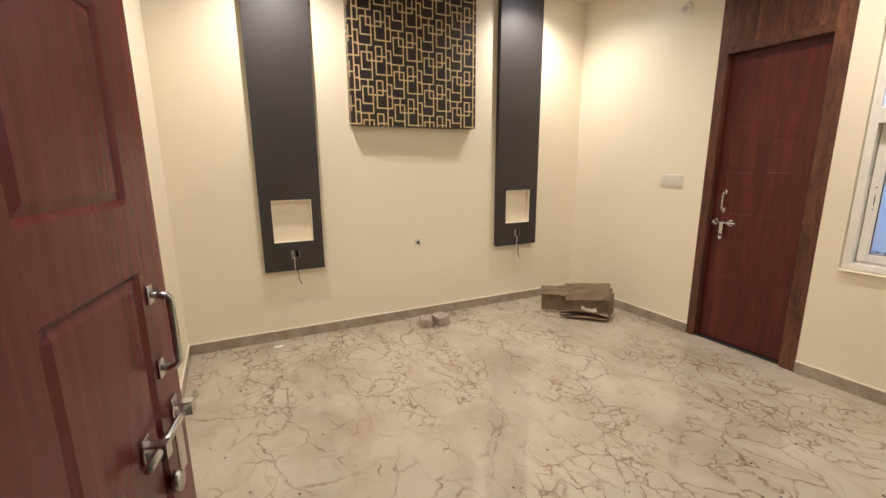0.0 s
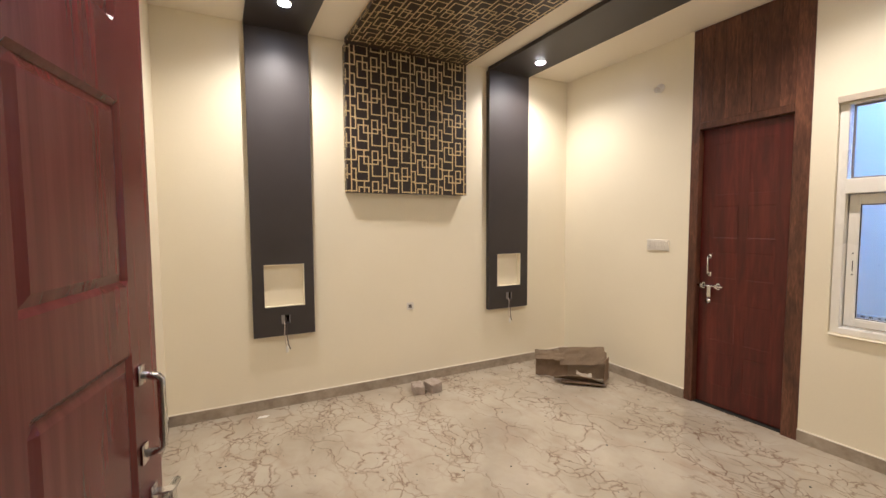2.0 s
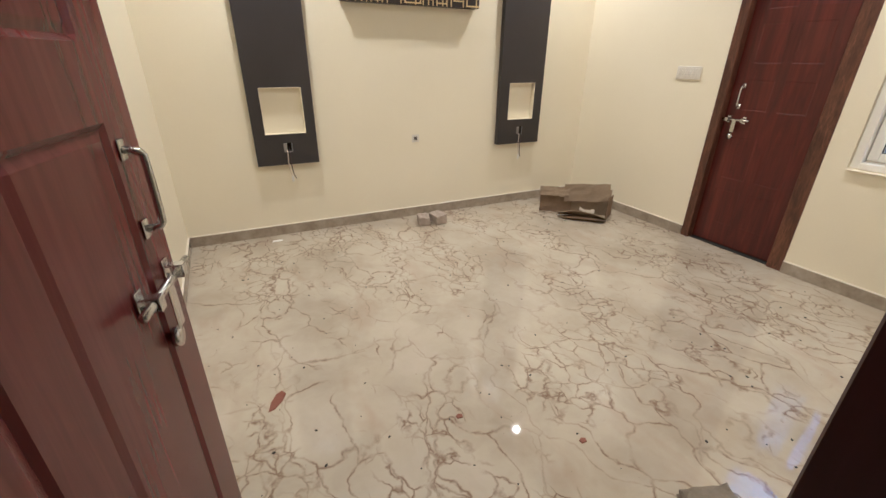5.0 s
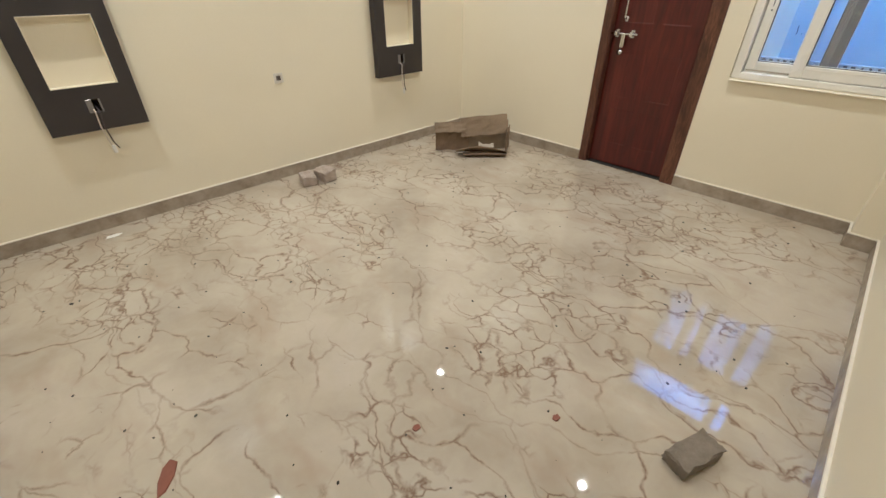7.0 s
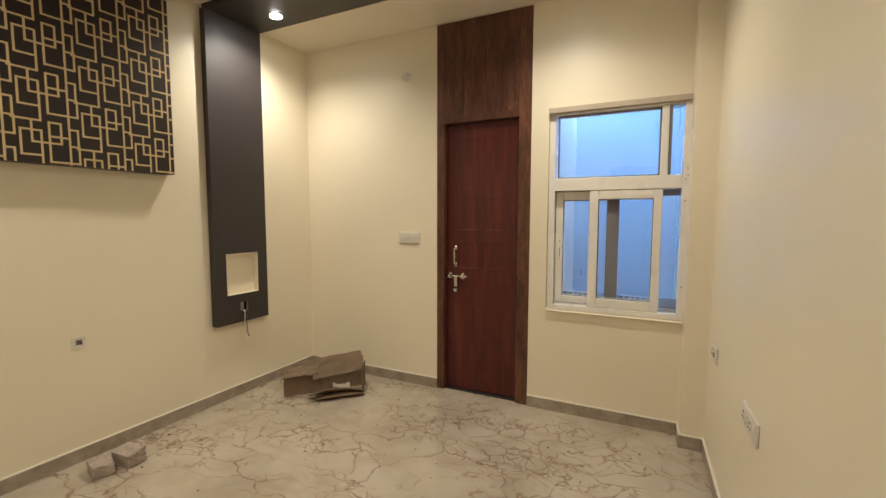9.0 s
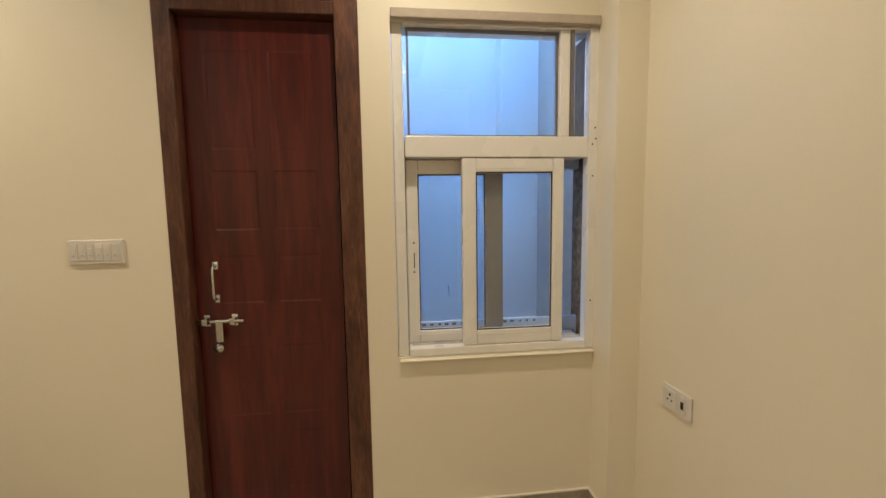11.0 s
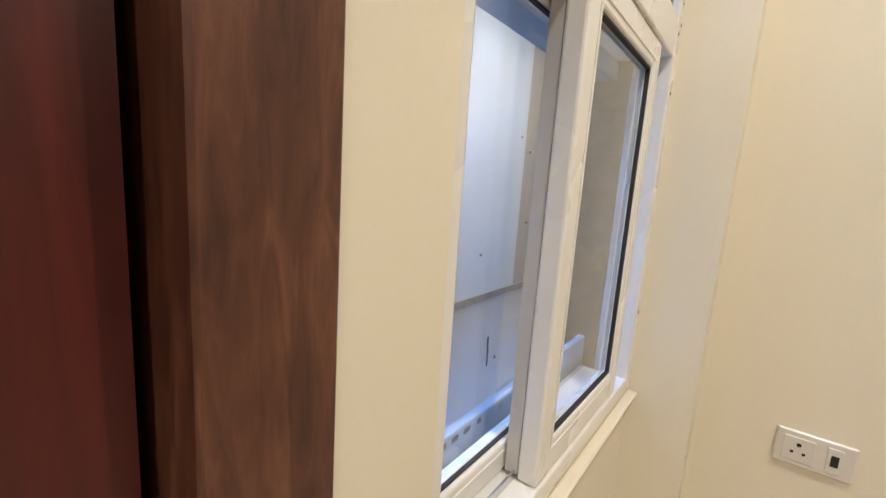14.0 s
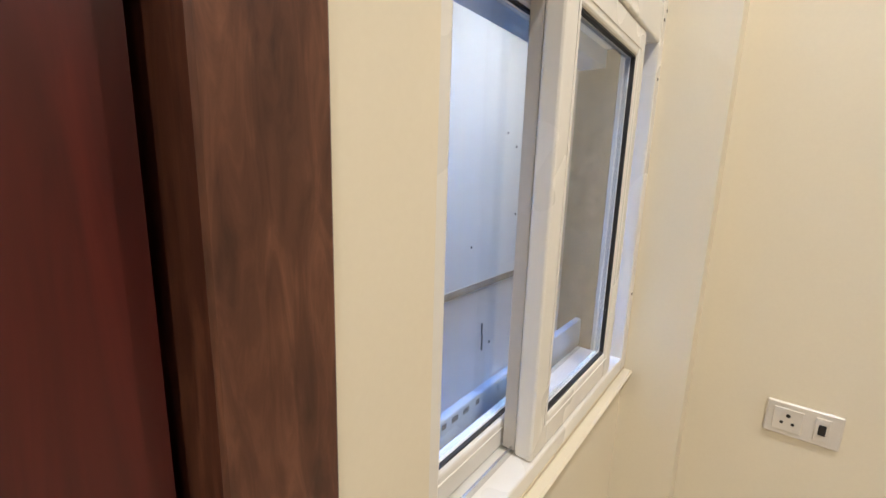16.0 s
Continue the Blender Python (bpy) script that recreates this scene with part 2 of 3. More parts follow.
def tube(bm, pts, r, seg=8):
    """Adds a round tube through points."""
    pts = [Vector(p) for p in pts]
    rings = []
    for i, p in enumerate(pts):
        d = (pts[min(i + 1, len(pts) - 1)] - pts[max(i - 1, 0)]).normalized()
        s = d.cross(Vector((0.31, 0.87, 0.21))).normalized()
        u = d.cross(s)
        rings.append([bm.verts.new(p + r * (math.cos(k * math.tau / seg) * s + math.sin(k * math.tau / seg) * u)) for k in range(seg)])
    for a, b in zip(rings, rings[1:]):
        for k in range(seg):
            bm.faces.new((a[k], a[(k + 1) % seg], b[(k + 1) % seg], b[k]))
    bm.faces.new(rings[0][::-1])
    bm.faces.new(rings[-1])


def link(name, bm, material, smooth=False):
    bmesh.ops.recalc_face_normals(bm, faces=bm.faces)
    me = bpy.data.meshes.new(name)
    bm.to_mesh(me)
    bm.free()
    me.materials.append(material)
    if smooth:
        for p in me.polygons:
            p.use_smooth = True
    return new(name, me)


def part(name, bm, material, parent, label="", smooth=False):
    ob = link(name, bm, material, smooth)
    ob.parent = parent
    if label:
        tagged(ob, label)
    return ob


def box_part(name, a, b, material, parent, bevel=0.0, label="", m=None):
    bm = bmesh.new()
    bx(bm, a, b, bevel, m)
    return part(name, bm, material, parent, label)


def structure(name, boxes, material, label, category, bevel=0.0):
    bm = bmesh.new()
    for a, b in boxes:
        bx(bm, a, b, bevel)
    return tagged(link(name, bm, material), label, category, kind="structure")


def thing(name, m, label, category, group="", kind=""):
    ob = new(name)
    ob.matrix_world = m
    ob.empty_display_size = 0.1
    return tagged(ob, label, category, group, kind)


# ---------------------------------------------------------------- setting
W0, W1, WZ0, WZ1 = 0.575, 1.438, 0.745, 2.104      # window opening in wall_east
D0, D1, DZ = 1.561, 2.305, 2.114                    # inner door, outside of its frame
E0, E1 = -0.235, 0.64                               # entrance opening in wall_south
XC = 5.40                                           # far wall of the light well

structure("floor", [((XD - 0.3, -1.6, -0.12), (XB + T, YA + T, 0))], MARBLE,
          "polished cream marble floor with brown crackled veins", "floor")
structure("ceiling", [((XD - T, -1.6, H), (XB + T, YA + T, H + 0.15))], CEIL, "cream painted ceiling", "ceiling")
structure("wall_north", [((XD - T, YA, 0), (XB + T, YA + T, H))], CREAM, "cream painted feature wall", "wall").matrix_world = NR
structure("wall_west", [((XD - T, -1.6, 0), (XD, YA + 0.16, H))], CREAM, "cream painted side wall", "wall")
structure("wall_east", [((XB, D1, 0), (XB + T, YA, H)),
                        ((XB, W1, 0), (XB + T, D0, H)),
                        ((XB, W0, 0), (XB + T, W1, WZ0)),
                        ((XB, W0, WZ1), (XB + 0.13, W1, H)), ((XB + 0.13, W0, WZ1 + 0.06), (XB + T, W1, H)),
                        ((XB, YC - T, 0), (XB + T, W0, H))], CREAM,
          "cream painted wall with a door and a window", "wall")
structure("wall_south", [((E1, YC - T, 0), (XB, YC, H)), ((E0, YC - T, 2.16), (E1, YC, H)),
                         ((XD, YC - T, 0), (E0, YC, H))], CREAM, "cream painted wall with the entrance", "wall")
structure("pilaster", [((3.17, YC, 0), (XB, 0.58, H))], CREAM, "cream painted corner pilaster", "pilaster")
# passage behind the entrance and the small room behind the inner door
structure("wall_passage", [((XD - T, -1.6 - T, 0), (XB, -1.6, H))], CREAM,
          "cream painted passage wall", "wall")
structure("wall_back_room", [((XB + T, D1 + 0.25, 0), (XB + T + 1.2, D1 + 0.35, H)), ((XB + T + 1.2, D0 - 0.1, 0), (XB + T + 1.3, D1 + 0.35, H)),
                             ((XB + T, D0 - 0.1, 0), (XB + T + 1.2, D0 - 0.002, H)), ((XB + T, D0 - 0.1, H), (XB + T + 1.3, D1 + 0.35, H + 0.1)),
                             ((XB + T, D0 - 0.1, -0.008), (XB + T + 1.3, D1 + 0.35, -0.002))], CREAM,
          "plain wall of the small room behind the inner door", "wall")

# light well beyond the window
structure("ground", [((XB + T, -3.6, -0.12), (XC + T, 2.8, -0.01))], COURT_FLOOR, "pale tiled floor of the light well", "floor")
structure("wall_light_well", [((XC, -2.75, -0.01), (XC + T, 2.8, 3.9)),
                              ((XB + T, D0 - 0.1, H + 0.1), (XB + T + 1.3, D0, 3.9)), ((XB + T + 1.2, D0, H + 0.1), (XB + T + 1.3, 2.7, 3.9)),
                              ((XB + T + 1.2, 2.7, -0.01), (XC, 2.8, 3.9)),
                              
                              ((XB, -3.6, -0.01), (XB + T, YC - T, 3.9)),
                              ((XB, YC - T, H + 0.15), (XB + T, D0, 3.9))], COURT,
          "pale painted walls of the light well", "wall")
structure("wall_light_well_end", [((XC, -3.6, -0.01), (XC + T, -2.75, 3.9)), ((XB + T, -3.6 - T, -0.01), (XC + T, -3.6, 3.9))], PLASTER,
          "rough unpainted plaster at the far end of the light well", "wall")
structure("wall_light_well_pier", [((5.22, 0.17, -0.01), (XC, 0.50, 3.9))], COURT, "pale painted pier in the light well", "wall")
structure("wall_light_well_column", [((4.78, -0.06, -0.01), (5.24, 0.17, 3.9))], GREYCOL, "grey cement column in the light well", "column")
# unseen slab, added to carry the assumed lamp and keep the sky off
structure("roof_light_well_unseen", [((XB + T, -3.6, 2.9), (XC, -0.35, 3.05))], COURT, "unseen pale slab, added over the far end of the light well", "roof")


def skirting(name, runs, m=Matrix()):
    bm = bmesh.new()
    for a, b in runs:
        bx(bm, (*a, 0), (*b, 0.077), 0.0015)
    ob = tagged(link(name, bm, SKIRT), "brownish marble tile skirting with a pale grout line", "skirting", kind="structure")
    bm = bmesh.new()
    for a, b in runs:
        bx(bm, (*a, 0.0775), (*b, 0.084), 0.001)
    part("grout_line", bm, GROUT, ob)
    ob.matrix_world = m


S = 0.011
skirting("baseboard_north", [((XD, YA - S), (XB, YA))], NR)
skirting("baseboard_west", [((XD, YC), (XD + S, YA + 0.09))])
skirting("baseboard_east", [((XB - S, D1), (XB, YA - S)), ((XB - S, 0.58 + S), (XB, D0))])
skirting("baseboard_corner", [((3.17 - S, 0.58), (XB, 0.58 + S)), ((3.17 - S, YC + S), (3.17, 0.58))])
skirting("baseboard_south", [((E1 + 0.002, YC), (3.17, YC + S))])
skirting("baseboard_light_well", [((XC - S, 0.5 + S), (XC, 2.7)), ((5.22 - S, 0.17 + S), (5.22, 0.5)), ((5.22 - S, 0.5), (XC, 0.5 + S)), ((4.78, 0.17), (5.22, 0.17 + S)), ((XC - S, -3.6), (XC, -0.06))])


# ---------------------------------------------------------------- feature wall
LAYER = [0]


def strip(bm, a, b, place, keep):
    lo = (max(a[0], 0), max(a[1], 0))
    hi = (min(b[0], keep[0]), min(b[1], keep[1]))
    if hi[0] - lo[0] < 0.001 or hi[1] - lo[1] < 0.001:
        return
    LAYER[0] += 1
    d = 0.00004 * (LAYER[0] % 50)
    bm.faces.new([bm.verts.new(place(p[0], p[1], d)) for p in ((lo[0], lo[1]), (hi[0], lo[1]), (hi[0], hi[1]), (lo[0], hi[1]))])


def interlocked(width, height, place):
    """Gold key pattern: linked rectangles on a grid, every other column half a step lower."""
    bm = bmesh.new()
    cw, ch, w = 0.255, 0.246, 0.0100
    kx, ky = cw / 160, ch / 157
    lines = ((0, 0, 50, 0), (0, 0, 0, 79), (0, 79, 50, 79), (50, 0, 50, 125), (-18, 125, 50, 125), (27, -32, 27, 37), (27, 37, 100, 37),
             (70, -30, 100, -30), (70, -30, 70, 98), (100, -30, 100, 37), (70, 15, 122, 15), (70, 98, 147, 98),
             (122, -15, 122, 142), (122, -15, 145, -15), (145, -15, 145, 41), (122, 41, 147, 41), (147, 41, 147, 98))
    for i in range(-2, int(width / cw) + 2):
        for j in range(-2, int(height / ch) + 3):
            ox, oy = 0.091 + i * cw, 0.037 + j * ch + (0.5 * ch if i % 2 else 0)
            for x0, y0, x1, y1 in lines:
                strip(bm, (ox + x0 * kx, oy - y1 * ky), (ox + x1 * kx + w, oy - y0 * ky + w), place, (width, height))
    return bm


GX0, GX1, GZ0 = 0.990, 2.074, 1.668
GF = YA - 0.080
wallpanel = thing("wall_panel", NR, "black wallpapered wall panel with gold interlocking rectangles", "wall panel")
box_part("panel_board", (GX0, GF, GZ0), (GX1, YA - 0.001, H - 0.05), PAPER_BLACK, wallpanel, 0.003)
part("gold_pattern", interlocked(GX1 - GX0, H - 0.05 - GZ0, lambda u, v, d: (GX0 + u, GF - 0.0012 - d, GZ0 + v)), PAPER_GOLD, wallpanel, "gold printed lines")
side = interlocked(0.077, H - 0.05 - GZ0, lambda u, v, d: (GX0 - 0.0012 - d, GF + 0.002 + u, GZ0 + v))
part("gold_pattern", side, PAPER_GOLD, wallpanel)
CY0 = 1.72
CZ = H - 0.05
ceilpanel = thing("ceiling_panel", pose(0, 0, 0), "black wallpapered ceiling panel with gold interlocking rectangles", "ceiling panel")
box_part("panel_board", (GX0, CY0, CZ), (GX1, YA - 0.001, H - 0.001), PAPER_BLACK, ceilpanel, 0.003)
part("gold_pattern", interlocked(GX1 - GX0, GF - CY0, lambda u, v, d: (GX0 + u, CY0 + v, CZ - 0.0012 - d)), PAPER_GOLD, ceilpanel, "gold printed lines")
part("gold_pattern", interlocked(0.048, GF - CY0, lambda u, v, d: (GX0 - 0.0012 - d, CY0 + v, CZ + 0.001 + u)), PAPER_GOLD, ceilpanel)
bm = bmesh.new()
for k in range(3):
    tube(bm, [(1.67 + 0.008 * k, 2.25, CZ + 0.01), (1.672 + 0.011 * k, 2.252, CZ - 0.05), (1.664 + 0.013 * k, 2.247 + 0.006 * k, CZ - 0.10 - 0.02 * k),
              (1.672 + 0.01 * k, 2.25, CZ - 0.15 - 0.012 * k)], 0.0022, 6)
part("wire", bm, WIRE_DARK, ceilpanel, "dark loose wires for a missing fan")

PF = YA - 0.054


def pelmet(x0, x1, n0, n1, z0, nz0, nz1):
    """Charcoal upright with a niche, an empty switch box and loose wires."""
    cx = (n0 + n1) / 2
    t = thing("dark_panel", NR, "charcoal laminate upright panel with a cream niche", "wall panel", "uprights of the feature wall")
    hx0, hx1, hz0, hz1 = cx - 0.030, cx + 0.034, nz0 - 0.132, nz0 - 0.066
    bm = bmesh.new()
    for a, b in (((x0, nz1), (x1, H - 0.03)), ((x0, nz0), (n0, nz1)), ((n1, nz0), (x1, nz1)), ((x0, hz1), (x1, nz0)),
                 ((x0, hz0), (hx0, hz1)), ((hx1, hz0), (x1, hz1)), ((x0, z0), (x1, hz0))):
        bx(bm, (a[0], PF, a[1]), (b[0], YA - 0.001, b[1]))
    bmesh.ops.remove_doubles(bm, verts=bm.verts, dist=0.0005)
    part("board", bm, CHARCOAL, t)
    bm = bmesh.new()
    for a, b in (((n0, nz0), (n0 + 0.004, nz1)), ((n1 - 0.004, nz0), (n1, nz1)), ((n0 + 0.004, nz1 - 0.004), (n1 - 0.004, nz1)), ((n0 + 0.004, nz0), (n1 - 0.004, nz0 + 0.004))):
        bx(bm, (a[0], PF - 0.002, a[1]), (b[0], YA - 0.0085, b[1]))
    bmesh.ops.remove_doubles(bm, verts=bm.verts, dist=0.0005)
    part("niche_rim", bm, CREAM, t, "cream rim of the square niche")
    bm = bmesh.new()
    bx(bm, (n0 + 0.004, YA - 0.008, nz0 + 0.004), (n1 - 0.004, YA - 0.003, nz1 - 0.004))
    part("niche_back", bm, CREAM, t, "cream back of the square niche")
    bm = bmesh.new()
    bx(bm, (hx0, YA - 0.010, hz0), (hx1, YA - 0.003, hz1))
    part("switch_box", bm, DARKHOLE, t, "empty dark switch box")
    bm = bmesh.new()
    bx(bm, (hx0, PF - 0.003, hz0), (hx0 + 0.026, PF + 0.012, hz1), 0.002)
    bx(bm, (hx1 - 0.008, PF - 0.002, hz0), (hx1, PF + 0.01, hz1), 0.001)
    part("box_rim", bm, GREYBOX, t, "grey metal rim")
    bm = bmesh.new()
    tube(bm, [(cx - 0.01, YA - 0.02, 0.70), (cx - 0.008, PF - 0.02, 0.665), (cx - 0.012, PF - 0.018, 0.59), (cx - 0.006, PF - 0.015, 0.52), (cx + 0.004, PF - 0.012, 0.47)], 0.0036)
    part("wire", bm, WIRE_PALE, t)
    bm = bmesh.new()
    tube(bm, [(cx + 0.006, YA - 0.02, 0.70), (cx + 0.010, PF - 0.022, 0.66), (cx + 0.004, PF - 0.02, 0.58), (cx + 0.014, PF - 0.012, 0.50), (cx + 0.028, PF - 0.01, 0.462)], 0.0036)
    part("wire", bm, WIRE_DARK, t)
    bm = bmesh.new()
    bx(bm, (cx - 0.004, PF - 0.018, 0.440), (cx + 0.014, PF - 0.008, 0.485), 0.003)
    part("wire_tag", bm, PAPERBIT, t, "pale tape on the wire ends")
    return t


pelmet(0.283, 0.722, 0.364, 0.650, 0.570, 0.793, 1.113)
pelmet(2.336, 2.787, 2.428, 2.698, 0.587, 0.805, 1.118)
BZ = H - 0.034
structure("trim_ceiling_band", [((0.280, 1.12, BZ), (0.717, 3.70, H - 0.001)), ((2.338, 1.12, BZ), (2.792, 3.635, H - 0.001)),
                                ((0.719, 1.12, BZ), (2.336, 1.56, H - 0.001))], CHARCOAL, "charcoal laminate band framing the ceiling", "ceiling trim")


def downlight(x, y, watts):
    t = thing("downlight", pose(x, y, BZ), "small round lit downlight set in the dark ceiling band", "ceiling light", "ceiling downlights")
    bm = bmesh.new()
    cyl(bm, (0, 0, -0.005), (0, 0, -0.0005), 0.045, 32, 0.047)
    part("ring", bm, PLATE, t, "white rim", True)
    bm = bmesh.new()
    cyl(bm, (0, 0, -0.0085), (0, 0, -0.0055), 0.038, 32)
    part("lens", bm, LED, t, "glowing lens")
    lamp = bpy.data.lights.new("downlight_lamp", "SPOT")
    lamp.energy, lamp.color, lamp.shadow_soft_size = watts * 4, LAMP_COLOUR, 0.016
    lamp.spot_size, lamp.spot_blend = radians(151), 1.0
    ob = new("downlight_lamp", lamp)
    ob.matrix_world = pose(x, y, BZ - 0.02)


for x, y in ((0.50, 3.25), (2.63, 3.25), (0.50, 1.32), (2.63, 1.32)):
    downlight(x, y, DOWNLIGHT_W * 0.93 if y > 2 else DOWNLIGHT_W * 0.86)
# the lit far end of the light well: unseen lamp, assumed from its warm wall
lw = thing("unseen_warm_light", pose(4.4, -1.9, 2.9), "unseen warm ceiling light, assumed over the far end of the light well", "ceiling light")
bm = bmesh.new()
cyl(bm, (0, 0, -0.03), (0, 0, 0), 0.09, 24)
part("lens", bm, LED, lw)
lamp = bpy.data.lights.new("unseen_warm_lamp", "AREA")
lamp.shape, lamp.size, lamp.energy, lamp.color = "DISK", 0.15, 0.65, (1.0, 0.68, 0.38)
new("unseen_warm_lamp", lamp).matrix_world = pose(4.4, -1.9, 2.85)


# ---------------------------------------------------------------- inner door
def panelled_leaf(name, w, h, thick, columns, tiers, material, parent, groove=0.012, depth=0.007):
    """A moulded leaf in its own frame: x across from the hinge, y through it, z up. Sunk grooves outline raised panels on both faces."""
    bm = bmesh.new()
    xs, zs = [0.0], [0.0]
    for a, b in columns:
        xs += [a, a + groove, a + 2.6 * groove, b - 2.6 * groove, b - groove, b]
    for a, b in tiers:
        zs += [a, a + groove, a + 2.6 * groove, b - 2.6 * groove, b - groove, b]
    xs.append(w)
    zs.append(h)

    def level(v, spans):
        for a, b in spans:
            if a - 1e-6 <= v <= b + 1e-6:
                d = min(v - a, b - v)
                return 0 if d < 1e-6 else (1 if d < groove * 1.5 else 2)
        return 0

    for s in (0, 1):
        y = 0 if s == 0 else thick
        sign = 1 if s == 0 else -1
        grid = []
        for z in zs:
            row = []
            for x in xs:
                k = min(level(x, columns), level(z, tiers))
                row.append(bm.verts.new((x, y + sign * (depth if k == 1 else (0.0015 if k == 2 else 0)), z)))
            grid.append(row)
        for i in range(len(zs) - 1):
            for j in range(len(xs) - 1):
                bm.faces.new((grid[i][j], grid[i][j + 1], grid[i + 1][j + 1], grid[i + 1][j]))
    bx(bm, (0, 0, 0), (w, thick, h))
    for f in [f for f in bm.faces if f.calc_area() > 0.8 * w * h]:
        bm.faces.remove(f)
    bmesh.ops.remove_doubles(bm, verts=bm.verts, dist=0.0001)
    return part(name, bm, material, parent)


def grip(parent, x, z, up, side=-1):
    """A bent steel pull with two feet."""
    bm = bmesh.new()
    s = side
    tube(bm, [(x, s * 0.004, z + up), (x, s * 0.026, z + up - 0.004), (x, s * 0.030, z + up - 0.010), (x, s * 0.031, z + up / 2),
              (x, s * 0.030, z + 0.010), (x, s * 0.026, z + 0.004), (x, s * 0.004, z)], 0.0065, 10)
    for q in (z, z + up):
        bx(bm, (x - 0.011, 0, q - 0.017), (x + 0.011, s * 0.004, q + 0.017), 0.0015)
    return part("pull_handle", bm, STEEL, parent, "bent steel pull handle", True)


def aldrop(parent, x, z, reach, side=-1, flip=1):
    """A sliding bolt on two saddles, with a hasp plate hanging from it."""
    s = side
    bm = bmesh.new()
    cyl(bm, (x - reach * 0.5, s * 0.022, z), (x + reach * 0.5, s * 0.022, z), 0.0075, 14)
    bolt = part("bolt", bm, STEEL, parent, "steel sliding bolt", True)
    for q in (-0.28, 0.28):
        bm = bmesh.new()
        bx(bm, (x + reach * q - 0.012, 0, z - 0.024), (x + reach * q + 0.012, s * 0.004, z + 0.024), 0.001)
        bx(bm, (x + reach * q - 0.010, s * 0.004, z - 0.013), (x + reach * q + 0.010, s * 0.033, z - 0.009), 0.001)
        bx(bm, (x + reach * q - 0.010, s * 0.004, z + 0.009), (x + reach * q + 0.010, s * 0.033, z + 0.013), 0.001)
        bx(bm, (x + reach * q - 0.010, s * 0.031, z - 0.013), (x + reach * q + 0.010, s * 0.035, z + 0.013), 0.001)
        part("saddle", bm, STEEL, bolt)
    bm = bmesh.new()
    bx(bm, (x - 0.014, s * 0.024, z - 0.085), (x + 0.014, s * 0.029, z + 0.004), 0.003)
    part("hasp", bm, STEEL, bolt, "flat steel hasp")
    bm = bmesh.new()
    cyl(bm, (x + flip * 0.012, s * 0.004, z - 0.115), (x + flip * 0.012, s * 0.016, z - 0.115), 0.019, 20)
    part("staple", bm, STEEL, bolt, "round steel lock staple", True)


FX = XB - 0.004
door = thing("door_1", pose(XB, D0, 0), "reddish brown moulded wooden door, shut, under a boarded overpanel", "door", kind="structure")
R = door.location
box_part("jamb", (FX, D1 - 0.062, 0), (XB + 0.14, D1, H - 0.004), FRAMEWOOD, door, 0.003, m=Matrix.Translation(-R))
box_part("jamb", (FX, D0, 0), (XB + 0.14, D0 + 0.091, H - 0.004), FRAMEWOOD, door, 0.003, m=Matrix.Translation(-R))
box_part("head", (FX + 0.001, D0 + 0.0915, DZ), (XB + 0.14, D1 - 0.0625, DZ + 0.05), FRAMEWOOD, door, 0.003, m=Matrix.Translation(-R))
span = (D1 - 0.0625 - D0 - 0.0915)
for k in range(7):
    a = D0 + 0.0915 + span * k / 7
    box_part("overpanel_board", (FX + 0.004 + 0.0008 * (k % 3), a + 0.0006, DZ + 0.0505), (XB + 0.03, a + span / 7 - 0.0006, H - 0.004), FRAMEWOOD, door, 0.0012, m=Matrix.Translation(-R))
LW = span - 0.013
leaf = panelled_leaf("leaf", LW, DZ - 0.018, 0.035, [(0.085, LW / 2 - 0.03), (LW / 2 + 0.03, LW - 0.085)], [(0.16, 0.42), (0.50, 0.80), (0.98, 1.18), (1.28, 1.52), (1.60, 1.98)], DOORWOOD, door, 0.008, 0.0018)
leaf.matrix_basis = pose(0.052, 0.1015, 0.014, 0, 0, 90) @ Matrix.Diagonal((1, -1, 1, 1))
grip(leaf, LW - 0.075, 1.005, 0.135)
aldrop(leaf, LW - 0.085, 0.915, 0.19)
for z in (0.30, 1.02, 1.80):
    bm = bmesh.new()
    cyl(bm, (0.054, 0.0845, z), (0.054, 0.0845, z + 0.10), 0.0055, 10)
    bx(bm, (0.0605, 0.0835, z), (0.092, 0.0848, z + 0.10))
    part("hinge", bm, STEEL, door, "steel butt hinge")

# ---------------------------------------------------------------- entrance door
entry = thing("door_2", pose(E0, YC, 0), "maroon panelled wooden entrance door standing open beside the wall", "door", kind="structure")
R = entry.location
box_part("jamb", (E1 - 0.04, YC - T, 0), (E1, YC + 0.006, 2.158), JAMBWOOD, entry, 0.003, m=Matrix.Translation(-R))
box_part("jamb", (E0, YC - T, 0), (E0 + 0.03, YC + 0.006, 2.158), JAMBWOOD, entry, 0.003, m=Matrix.Translation(-R))
box_part("head", (E0 + 0.0305, YC - T, 2.11), (E1 - 0.0405, YC + 0.006, 2.158), JAMBWOOD, entry, 0.003, m=Matrix.Translation(-R))
EW = 0.79
leaf2 = panelled_leaf("leaf", EW, 2.09, 0.035, [(0.10, 0.35), (0.45, 0.695)], [(0.20, 1.200), (1.308, 1.594), (1.712, 1.99)], LEAFWOOD, entry, 0.009, 0.006)
leaf2.matrix_basis = pose(0.035, 0.03, 0.012, 0, 0, 77.4)
grip(leaf2, EW - 0.070, 1.02, 0.135)
aldrop(leaf2, EW - 0.105, 0.925, 0.22, flip=1)


# ---------------------------------------------------------------- window
win = thing("window_1", pose(XB, (W0 + W1) / 2, WZ0), "white plastic sliding window with two sashes and a fixed top light", "window", kind="structure")
WM = Matrix.Translation(-win.location)
FF, FB = XB - 0.003, XB + 0.125
GY = 0.002
